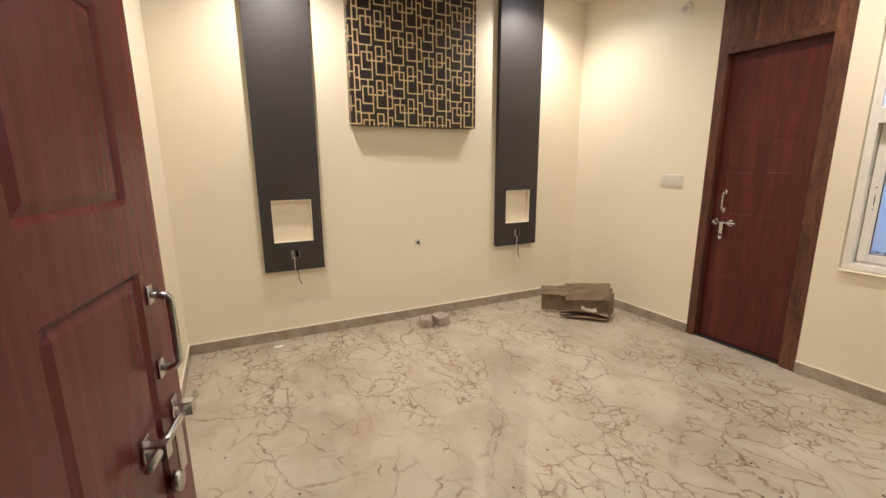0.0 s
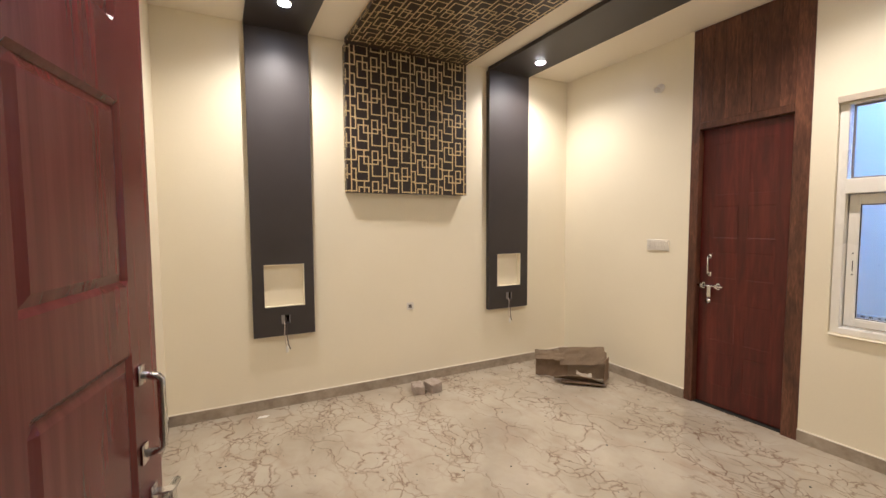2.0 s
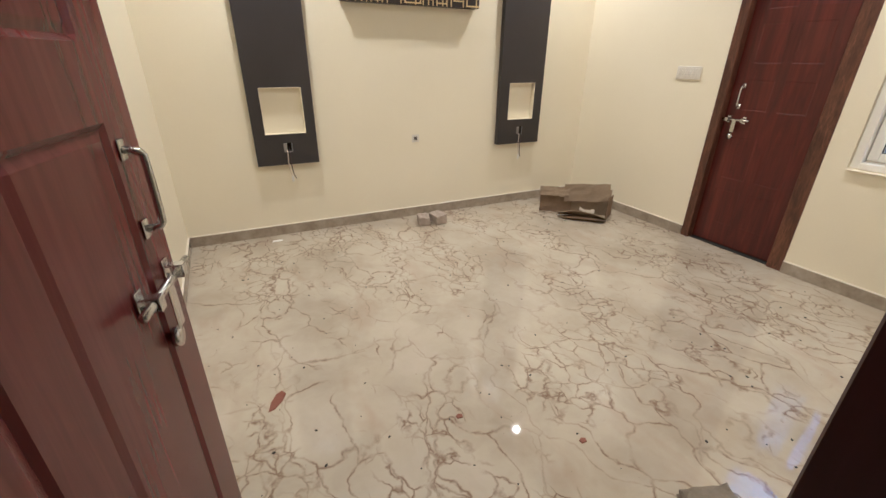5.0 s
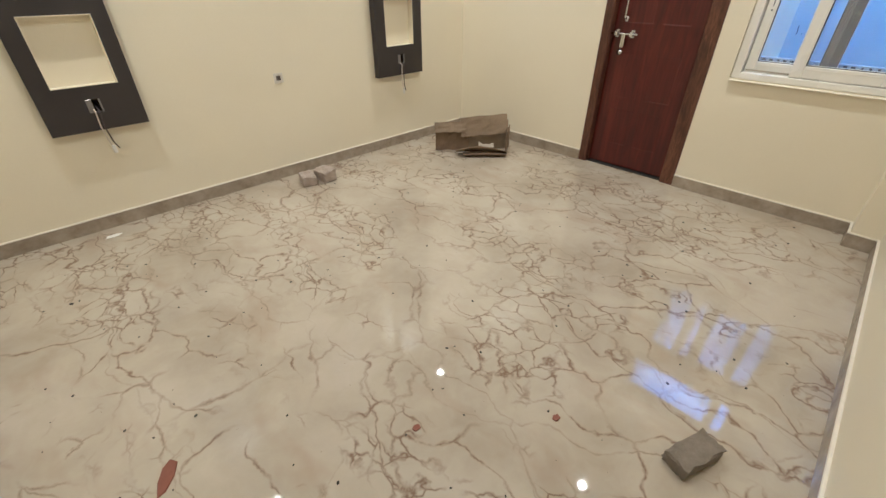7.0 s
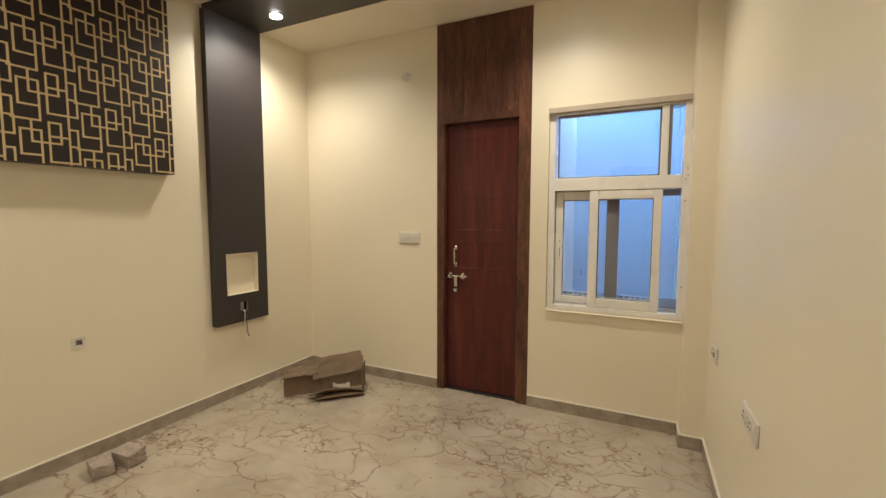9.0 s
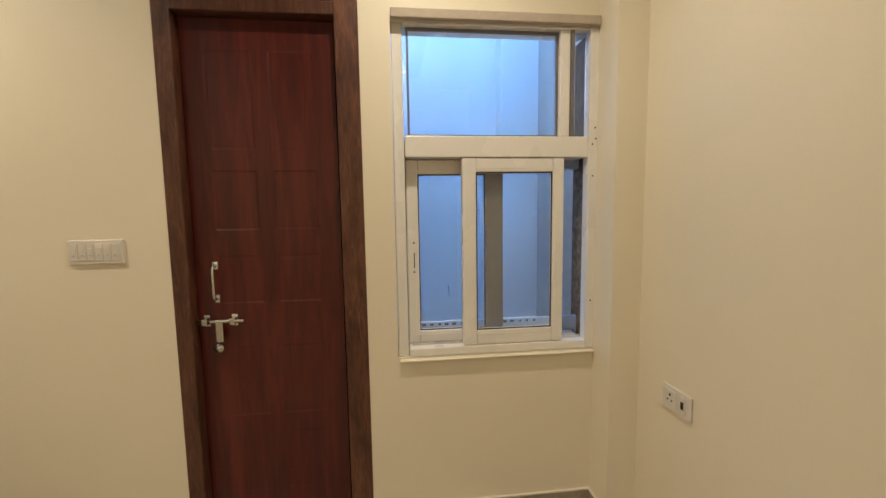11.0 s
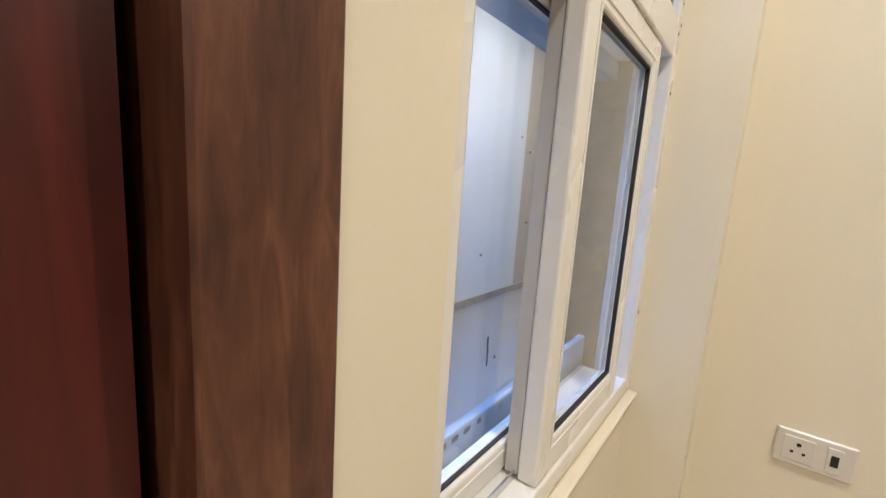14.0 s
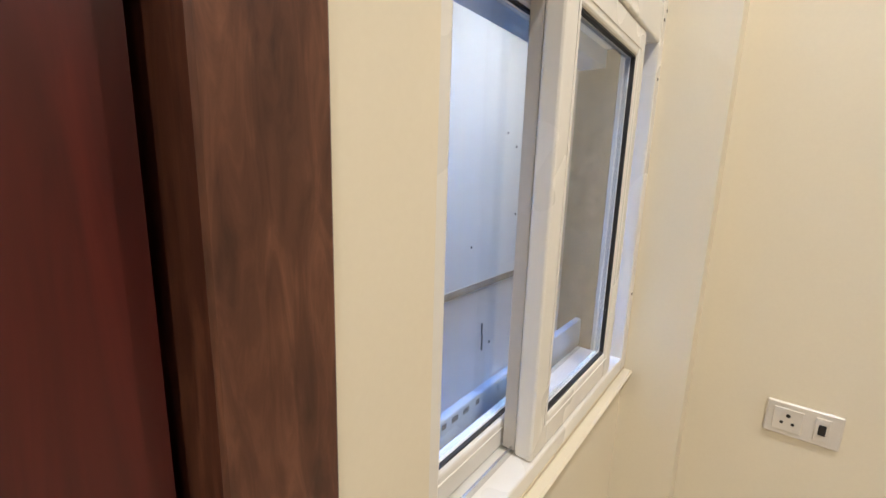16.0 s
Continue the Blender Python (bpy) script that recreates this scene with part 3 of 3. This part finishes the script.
TR0, TR1 = 1.578, 1.664


def wpart(name, boxes, material, parent=None, label="", bevel=0.004):
    bm = bmesh.new()
    for a, b in boxes:
        bx(bm, a, b, bevel, WM, 2)
    return part(name, bm, material, parent or win, label)


frame_ob = wpart("window_frame", [((FF, W0 + GY, WZ0 + 0.001), (XB + 0.050, 0.617, WZ1 - 0.001)), ((XB + 0.019, 1.393, WZ0 + 0.001), (FB, W1 - GY, WZ1 - 0.001)),
                                  ((FF + 0.001, 0.617, WZ0 + 0.001), (FB, 1.390, 0.782)), ((FF + 0.001, 0.617, TR0), (FB, 1.390, TR1)),
                                  ((FF + 0.001, 0.617, 2.092), (FB, 1.390, WZ1 - 0.001))], UPVC)
wpart("mullion", [((FF + 0.006, 0.700, TR1 + 0.0005), (FF + 0.075, 0.742, 2.0915))], UPVC)
wpart("mullion_groove", [((FF + 0.003, 0.683, TR1 + 0.0005), (FF + 0.05, 0.698, 2.0915))], TAUPE, label="grimy dark joint", bevel=0.001)
wpart("top_pane", [((FF + 0.045, 0.7425, TR1 + 0.0005), (FF + 0.050, 1.3895, 2.0915))], GLASS, bevel=0).visible_shadow = False
wpart("top_pane", [((FF + 0.045, 0.6175, TR1 + 0.0005), (FF + 0.050, 0.6995, 2.0915))], GLASS, bevel=0).visible_shadow = False
wpart("bead", [((FF + 0.030, 0.743, TR1 + 0.001), (FF + 0.0445, 0.752, 2.091)), ((FF + 0.030, 1.368, TR1 + 0.001), (FF + 0.0445, 1.377, 2.091)),
               ((FF + 0.030, 0.7525, 2.080), (FF + 0.0445, 1.3675, 2.091)), ((FF + 0.030, 0.7525, TR1 + 0.001), (FF + 0.0445, 1.3675, TR1 + 0.009))], TAUPE, label="grimy glazing bead", bevel=0.001)


def sash(y0, y1, z0, z1, x0, x1, stile, rail_top, rail_bot, right=None):
    right = right or stile
    s = wpart("sash", [((x0, y0, z0), (x1, y0 + right, z1)), ((x0, y1 - stile, z0), (x1, y1, z1)),
                       ((x0 + 0.0006, y0 + right, z1 - rail_top), (x1, y1 - stile, z1)), ((x0 + 0.0006, y0 + right, z0), (x1, y1 - stile, z0 + rail_bot))], UPVC, bevel=0.005)
    a, b, c, d = y0 + right, y1 - stile, z0 + rail_bot, z1 - rail_top
    bm = bmesh.new()
    rings = []
    for x, o in ((x0 + 0.0012, -0.016), (x0 + 0.004, -0.013), (x0 + 0.0135, 0.0035), (x0 + 0.0165, 0.0055), (x0 + 0.019, -0.010)):
        rings.append([bm.verts.new(WM @ Vector((x - (0.0025 if o == -0.016 else 0), p, q))) for p, q in ((a + o, c + o), (b - o, c + o), (b - o, d - o), (a + o, d - o))])
    for p, q in zip(rings, rings[1:]):
        for k in range(4):
            bm.faces.new((p[k], p[(k + 1) % 4], q[(k + 1) % 4], q[k]))
    part("glazing_bead", bm, UPVC, s, "sloped white glazing bead")
    xm = (x0 + x1) / 2
    g = wpart("pane", [((xm - 0.0025, a - 0.004, c - 0.004), (xm + 0.0025, b + 0.004, d + 0.004))], GLASS, s, bevel=0)
    g.visible_shadow = False
    bm = bmesh.new()
    for p, q in (((a, c), (a + 0.004, d)), ((b - 0.004, c), (b, d)), ((a + 0.004, c), (b - 0.004, c + 0.004)), ((a + 0.004, d - 0.004), (b - 0.004, d))):
        bx(bm, (xm - 0.012, p[0], p[1]), (xm - 0.003, q[0], q[1]), 0, WM)
    part("gasket", bm, GASKET, s, "black rubber gasket")
    return s


rear = sash(0.972, 1.389, 0.784, 1.575, XB + 0.064, XB + 0.104, 0.050, 0.060, 0.055, 0.075)
front = sash(0.720, 1.158, 0.784, 1.576, XB + 0.002, XB + 0.036, 0.058, 0.058, 0.064, 0.050)
# thin added sheet: its taupe stands in for the backlit look of the white stile
wpart("stile_shade", [((XB + 0.0610, 0.9725, 0.80), (XB + 0.0635, 1.0465, 1.56))], TAUPE, rear, "thin dull taupe sheet shading the white meeting stile", bevel=0)
wpart("interlock", [((XB + 0.0365, 1.128, 0.79), (XB + 0.060, 1.156, 1.574))], SEAL, front, "grey interlock channel", bevel=0.002)
wpart("track", [((XB + 0.040, 0.618, 0.7825), (XB + 0.044, 1.377, 0.797)), ((XB + 0.112, 0.618, 0.7825), (XB + 0.116, 1.377, 0.797))], STEEL, label="thin metal sliding track", bevel=0)
bm = bmesh.new()
HX = XB + 0.0635
for z in (1.226, 1.100):
    cyl(bm, (HX - 0.0005, 1.360, z), (HX + 0.002, 1.360, z), 0.004, 10)
bx(bm, (HX - 0.0006, 1.3575, 1.118), (HX + 0.001, 1.3615, 1.182))
bmesh.ops.transform(bm, matrix=WM, verts=bm.verts)
part("handle_holes", bm, GASKET, rear, "dark screw holes and slot of a missing handle")
# film-covered outer frame
outer = wpart("outer_frame", [((XB + 0.0505, W0 + GY, WZ0 + 0.001), (XB + 0.094, 0.596, WZ1 - 0.001)), ((FB + 0.001, 1.372, WZ0 + 0.001), (XB + T - 0.002, W1 - GY, 1.5395)),
                              ((FB + 0.001, 0.598, WZ0 + 0.001), (FB + 0.020, 1.372, 0.860)), ((FB + 0.001, 0.598, 1.540), (XB + T - 0.002, W1 - GY, 1.660))],
              FILM, label="outer frame under blue-grey protective film")
random.seed(4)
bm = bmesh.new()
for k in range(16):
    a = 0.80 + k * 0.034
    if k % 10 < 7:
        bx(bm, (FB + 0.0002, a, 0.842), (FB + 0.0016, a + random.uniform(0.008, 0.02), 0.852), 0, WM)
        bx(bm, (FB - 0.0006, a, 1.552), (FB + 0.0006, a + random.uniform(0.008, 0.02), 1.563), 0, WM)
part("printed_marks", bm, INK, outer, "dark printed bars on the film")
bm = bmesh.new()
for y, z, s in ((1.208, 0.985, 0.028), (1.21, 1.012, 0.020), (1.10, 1.40, 0.004), (1.13, 1.31, 0.004), (1.09, 1.27, 0.005), (1.12, 1.20, 0.004), (1.16, 1.33, 0.003), (1.185, 0.99, 0.005), (1.25, 1.16, 0.003)):
    bx(bm, (XB + 0.0802, y, z), (XB + 0.0812, y + 0.003, z + s), 0, WM)
part("scuffs", bm, INK, rear, "dark marks on the glass")
structure("trim_window_reveal", [((XB + 0.0945, W0 + GY, WZ0 + 0.001), (XB + T - 0.001, 0.594, WZ1 - 0.001))], MOTTLED, "mottled brown unpainted plaster inside the window opening", "trim")
structure("window_sill", [((XB - 0.026, 0.583, 0.732), (XB - 0.0005, 1.432, WZ0 - 0.003)), ], CREAM, "cream plastered window sill", "window sill", 0.004)
structure("trim_lintel", [((XB - 0.026, 0.583, WZ1 + 0.001), (XB - 0.0005, 1.436, WZ1 + 0.038))], PLASTER, "rough taupe plaster strip over the window", "trim", 0.003)


well = thing("window_2", pose(XC, 1.745, 2.10), "small pale-framed window across the light well", "window", kind="structure")
bm = bmesh.new()
for a, b in (((-0.20, 0), (-0.16, 0.46)), ((0.16, 0), (0.20, 0.46)), ((-0.16, 0), (0.16, 0.04)), ((-0.16, 0.42), (0.16, 0.46)), ((-0.015, 0.04), (0.015, 0.42))):
    bx(bm, (-0.03, a[0], a[1]), (-0.001, b[0], b[1]), 0.003)
part("window_frame", bm, UPVC, well)
box_part("pane", (-0.012, -0.16, 0.04), (-0.004, -0.015, 0.42), COURT_FLOOR, well, label="dim obscured pane")
box_part("pane", (-0.012, 0.015, 0.04), (-0.004, 0.16, 0.42), COURT_FLOOR, well, label="dim obscured pane")
box_part("window_sill", (-0.06, -0.22, -0.03), (-0.001, 0.22, -0.001), COURT, well, 0.003)
# small screws and smudges on the white frame
bm = bmesh.new()
for y, z in ((0.597, 0.96), (0.597, 1.50), (0.600, 1.632), (0.590, 1.70), (0.586, 1.655)):
    cyl(bm, (FF - 0.0012, y, z), (FF + 0.002, y, z), 0.0035, 10)
bmesh.ops.transform(bm, matrix=WM, verts=bm.verts)
part("screw", bm, GASKET, frame_ob, "dark screw heads")
box_part("threshold", (XB + 0.02, D0 + 0.092, 0.0005), (XB + 0.12, D1 - 0.063, 0.006), DARKHOLE, door, 0.001, "dark threshold strip", m=Matrix.Translation(-door.location))

# ---------------------------------------------------------------- electrical fittings
def switch_plate(m, w, h, label, modules, group=""):
    """Modular plate facing -y in its own frame, with inset modules."""
    t = thing("switch_plate", m, label, "switch plate", group)
    box_part("plate", (-w / 2, -0.010, -h / 2), (w / 2, 0, h / 2), PLATE, t, 0.003)
    for x0, x1, what in modules:
        mod = box_part("module", (x0, -0.0125, -h / 2 + 0.014), (x1, -0.0095, h / 2 - 0.014), PLATE, t, 0.001)
        cx = (x0 + x1) / 2
        if what == "socket":
            for dx, dz, r in ((0, 0.012, 0.0048), (-0.011, -0.008, 0.0036), (0.011, -0.008, 0.0036)):
                bm = bmesh.new()
                cyl(bm, (cx + dx, -0.0135, dz), (cx + dx, -0.0126, dz), r, 12)
                part("pin_hole", bm, DARKHOLE, mod)
        elif what == "dark":
            box_part("rocker", (cx - 0.007, -0.0150, -0.013), (cx + 0.007, -0.0126, 0.014), DARKHOLE, mod, 0.001, "dark rocker")
        else:
            box_part("rocker", (cx - 0.008, -0.0150, -0.015), (cx + 0.008, -0.0126, 0.015), PLATE, mod, 0.001)
            box_part("mark", (cx - 0.002, -0.0156, -0.012), (cx + 0.002, -0.0151, -0.010), INK, mod)
    return t


switch_plate(pose(XB - 0.0005, 2.56, 1.226, 0, 0, -90), 0.195, 0.092, "white six-gang switch plate on the cream wall",
             [(-0.088 + 0.029 * k, -0.062 + 0.029 * k, "rocker") for k in range(6)])
switch_plate(pose(2.925, YC + 0.0005, 0.678, 0, 0, 180), 0.146, 0.088, "white socket plate with a dark switch near the pilaster",
             [(-0.058, 0.000, "socket"), (0.022, 0.050, "dark")])
switch_plate(pose(2.125, YC + 0.0005, 0.662, 0, 0, 180), 0.212, 0.086, "long white socket plate with two sockets",
             [(-0.097, -0.045, "socket"), (-0.038, -0.012, "rocker"), (0.0, 0.052, "socket"), (0.066, 0.094, "rocker")])
sb = thing("socket_box", NR @ pose(1.545, YA, 0.688), "open square wall box with wire ends in the wall", "wall socket")
bm = bmesh.new()
for a, b in (((-0.032, -0.032), (-0.015, 0.032)), ((0.015, -0.032), (0.032, 0.032)), ((-0.015, -0.032), (0.015, -0.015)), ((-0.015, 0.015), (0.015, 0.032))):
    bx(bm, (a[0], -0.004, a[1]), (b[0], -0.0005, b[1]), 0.0008)
part("rim", bm, PLATE, sb)
box_part("box_inside", (-0.0155, -0.0022, -0.0155), (0.0155, -0.0004, 0.0155), TAUPE, sb)
bm = bmesh.new()
for k in range(3):
    tube(bm, [(-0.008 + 0.008 * k, -0.002, 0.006), (-0.004 + 0.006 * k, -0.010, 0.002), (0.002 + 0.004 * k, -0.013, -0.006 - 0.003 * k)], 0.0022, 6)
part("wire", bm, WIRE_DARK, sb, "twisted wire ends")

hold = thing("lamp_holder", pose(XB, 2.575, 2.516, 0, 0, -90), "small white wall lamp holder with a clear bulb", "lamp holder")
bm = bmesh.new()
cyl(bm, (0, -0.008, 0), (0, -0.0005, 0), 0.036, 24)
part("rose", bm, UPVC, hold, "", True)
bm = bmesh.new()
cyl(bm, (0, -0.008, 0), (0, -0.028, -0.010), 0.017, 18, 0.021)
part("socket", bm, UPVC, hold, "", True)
bm = bmesh.new()
bmesh.ops.create_uvsphere(bm, u_segments=16, v_segments=10, radius=0.023, matrix=Matrix.Translation((0, -0.044, -0.018)))
part("bulb", bm, BULB, hold, "clear glass bulb", True)


# ---------------------------------------------------------------- loose things
def sheet(bm, m, w, h, sag=0.0, seed=0, thick=0.005):
    """A board of cardboard with soft dents: x across, z up, ragged edge."""
    rnd = random.Random(seed)
    nx, nz = 8, 5
    front_side, back_side = [], []
    for j in range(nz + 1):
        for i in range(nx + 1):
            u, v = i / nx, j / nz
            d = sag * math.sin(math.pi * u) * (0.4 + 0.6 * v) + rnd.uniform(-0.003, 0.003)
            e = rnd.uniform(-0.004, 0.004) if j in (0, nz) else 0
            for store, off in ((front_side, 0), (back_side, thick)):
                store.append(bm.verts.new(m @ Vector((u * w, d + off, v * h + e))))
    k = nx + 1
    for j in range(nz):
        for i in range(nx):
            q = (j * k + i, j * k + i + 1, (j + 1) * k + i + 1, (j + 1) * k + i)
            bm.faces.new([front_side[t] for t in q])
            bm.faces.new([back_side[t] for t in q[::-1]])
    rim = [i for i in range(k)] + [j * k + nx for j in range(1, nz + 1)] + [nz * k + i for i in range(nx - 1, -1, -1)] + [j * k for j in range(nz - 1, 0, -1)]
    for a, b in zip(rim, rim[1:] + rim[:1]):
        bm.faces.new((front_side[b], front_side[a], back_side[a], back_side[b]))


carton = thing("cardboard_box", pose(2.66, 3.30, 0, 0, 0, -48), "brown flattened cardboard carton with torn flaps on the floor", "cardboard box")
for name, m, w, h, sag, seed, mt in (
        ("side_panel", pose(-0.005, -0.025, 0.004, 2, 0, 4), 0.285, 0.240, 0.012, 1, CARD_IN),
        ("side_panel", pose(0.245, 0.03, 0.004, -12, 0, 2), 0.37, 0.24, -0.02, 2, CARD),
        ("flap", pose(-0.012, -0.033, 0.243, 158, 0, 4), 0.262, 0.080, 0.0, 3, CARD),
        ("flap", pose(0.215, -0.050, 0.130, -14, -5, 3), 0.39, 0.155, 0.01, 4, CARD),
        ("end_panel", pose(0.59, -0.10, 0.004, 0, 0, 78), 0.20, 0.19, 0.01, 5, CARD_IN),
        ("end_panel", pose(0.0, -0.018, 0.004, 0, 0, 70), 0.16, 0.185, 0.008, 6, CARD),
        ("bottom_flap", pose(0.17, -0.085, 0.012, 62, 4, 5), 0.42, 0.12, 0.03, 7, CARD),
        ("bottom_flap", pose(0.23, -0.075, 0.006, 82, 0, 3), 0.36, 0.12, 0.006, 8, CARD_IN)):
    bm = bmesh.new()
    sheet(bm, m, w, h, sag, seed)
    part(name, bm, mt, carton)
bm = bmesh.new()
sheet(bm, pose(0.36, -0.130, 0.085, -60, 6, 4), 0.13, 0.045, 0.025, 9, 0.003)
part("packing_paper", bm, TAPE, carton, "pale crumpled packing paper")


def brick(m, size, material, label, seed, frog=False):
    rnd = random.Random(seed)
    bm = bmesh.new()
    bmesh.ops.create_cube(bm, size=1)
    bmesh.ops.subdivide_edges(bm, edges=bm.edges[:], cuts=5, use_grid_fill=True)
    for v in bm.verts:
        c = v.co.copy()
        edge = sum(abs(abs(q) - 0.5) < 1e-4 for q in c)
        v.co = Vector([c[i] * size[i] for i in range(3)]) * (1.0 if edge < 2 else 0.975)
        if edge >= 2:
            v.co += Vector([rnd.uniform(-0.004, 0.004) for _ in range(3)])
        else:
            v.co += Vector([rnd.uniform(-0.0014, 0.0014) for _ in range(3)])
        v.co.z = max(v.co.z + size[2] / 2, 0)
    if frog:
        for v in bm.verts:
            if v.co.z > size[2] * 0.9 and abs(v.co.x) < size[0] * 0.25 and abs(v.co.y) < size[1] * 0.3:
                v.co.z -= 0.010
    ob = link("brick", bm, material)
    ob.matrix_world = m
    return tagged(ob, label, "brick")


b1 = brick(pose(1.51, 3.46, 0, 0, 0, -14), (0.095, 0.140, 0.070), BRICK, "dusty brown brick with a stamped hollow beside the skirting", 11, True)
brick(pose(1.638, 3.43, 0.004, 0, -5, 6), (0.100, 0.140, 0.078), BRICK, "worn dusty brick with rounded corners beside the skirting", 12)
brick(pose(1.272, 0.745, 0, 0, 0, -20), (0.170, 0.080, 0.050), BRICK_GREY, "grey-brown cement brick lying on the marble floor", 13)


def flake(name, x, y, pts, material, label, category, z=0.0):
    bm = bmesh.new()
    lo = [bm.verts.new((px, py, 0.0005)) for px, py in pts]
    hi = [bm.verts.new((px * 0.92, py * 0.92, 0.004)) for px, py in pts]
    bm.faces.new(lo[::-1])
    bm.faces.new(hi)
    for i in range(len(pts)):
        j = (i + 1) % len(pts)
        bm.faces.new((lo[i], lo[j], hi[j], hi[i]))
    ob = link(name, bm, material)
    ob.location = (x, y, z)
    return tagged(ob, label, category)


flake("wood_scrap", 0.105, 1.84, [(-0.045, -0.05), (-0.02, -0.045), (0.015, -0.01), (0.035, 0.03), (0.02, 0.055), (-0.005, 0.04), (-0.03, 0.0)], SCRAP,
      "red-brown splinter lying on the marble floor", "scrap")
flake("paper_scrap", 0.32, 3.60, [(-0.04, -0.01), (0.02, -0.02), (0.045, 0.0), (0.02, 0.014), (-0.03, 0.012)], PAPERBIT, "torn white paper scrap beside the skirting", "scrap")
flake("plaster_crumb", 0.74, 1.43, [(-0.012, -0.01), (0.010, -0.012), (0.016, 0.004), (0.0, 0.012), (-0.014, 0.006)], SCRAP, "small red-brown crumb on the marble floor", "scrap")
flake("plaster_crumb", 1.10, 1.12, [(-0.012, -0.01), (0.010, -0.012), (0.016, 0.004), (0.0, 0.012), (-0.014, 0.006)], SCRAP, "small red-brown crumb on the marble floor", "scrap")
random.seed(21)
bm = bmesh.new()
for k in range(210):
    x, y = random.uniform(XD + 0.1, XB - 0.1), random.uniform(YC + 0.1, YA - 0.05)
    r = random.uniform(0.0018, 0.0055)
    bmesh.ops.create_icosphere(bm, subdivisions=1, radius=r, matrix=pose(x, y, r * 0.35, 0, 0, random.uniform(0, 180)) @ Matrix.Diagonal((1.5, 1, 0.5, 1)))
tagged(link("floor_debris", bm, DARKHOLE), "dark crumbs of building dirt on the marble floor", "debris", kind="stuff")
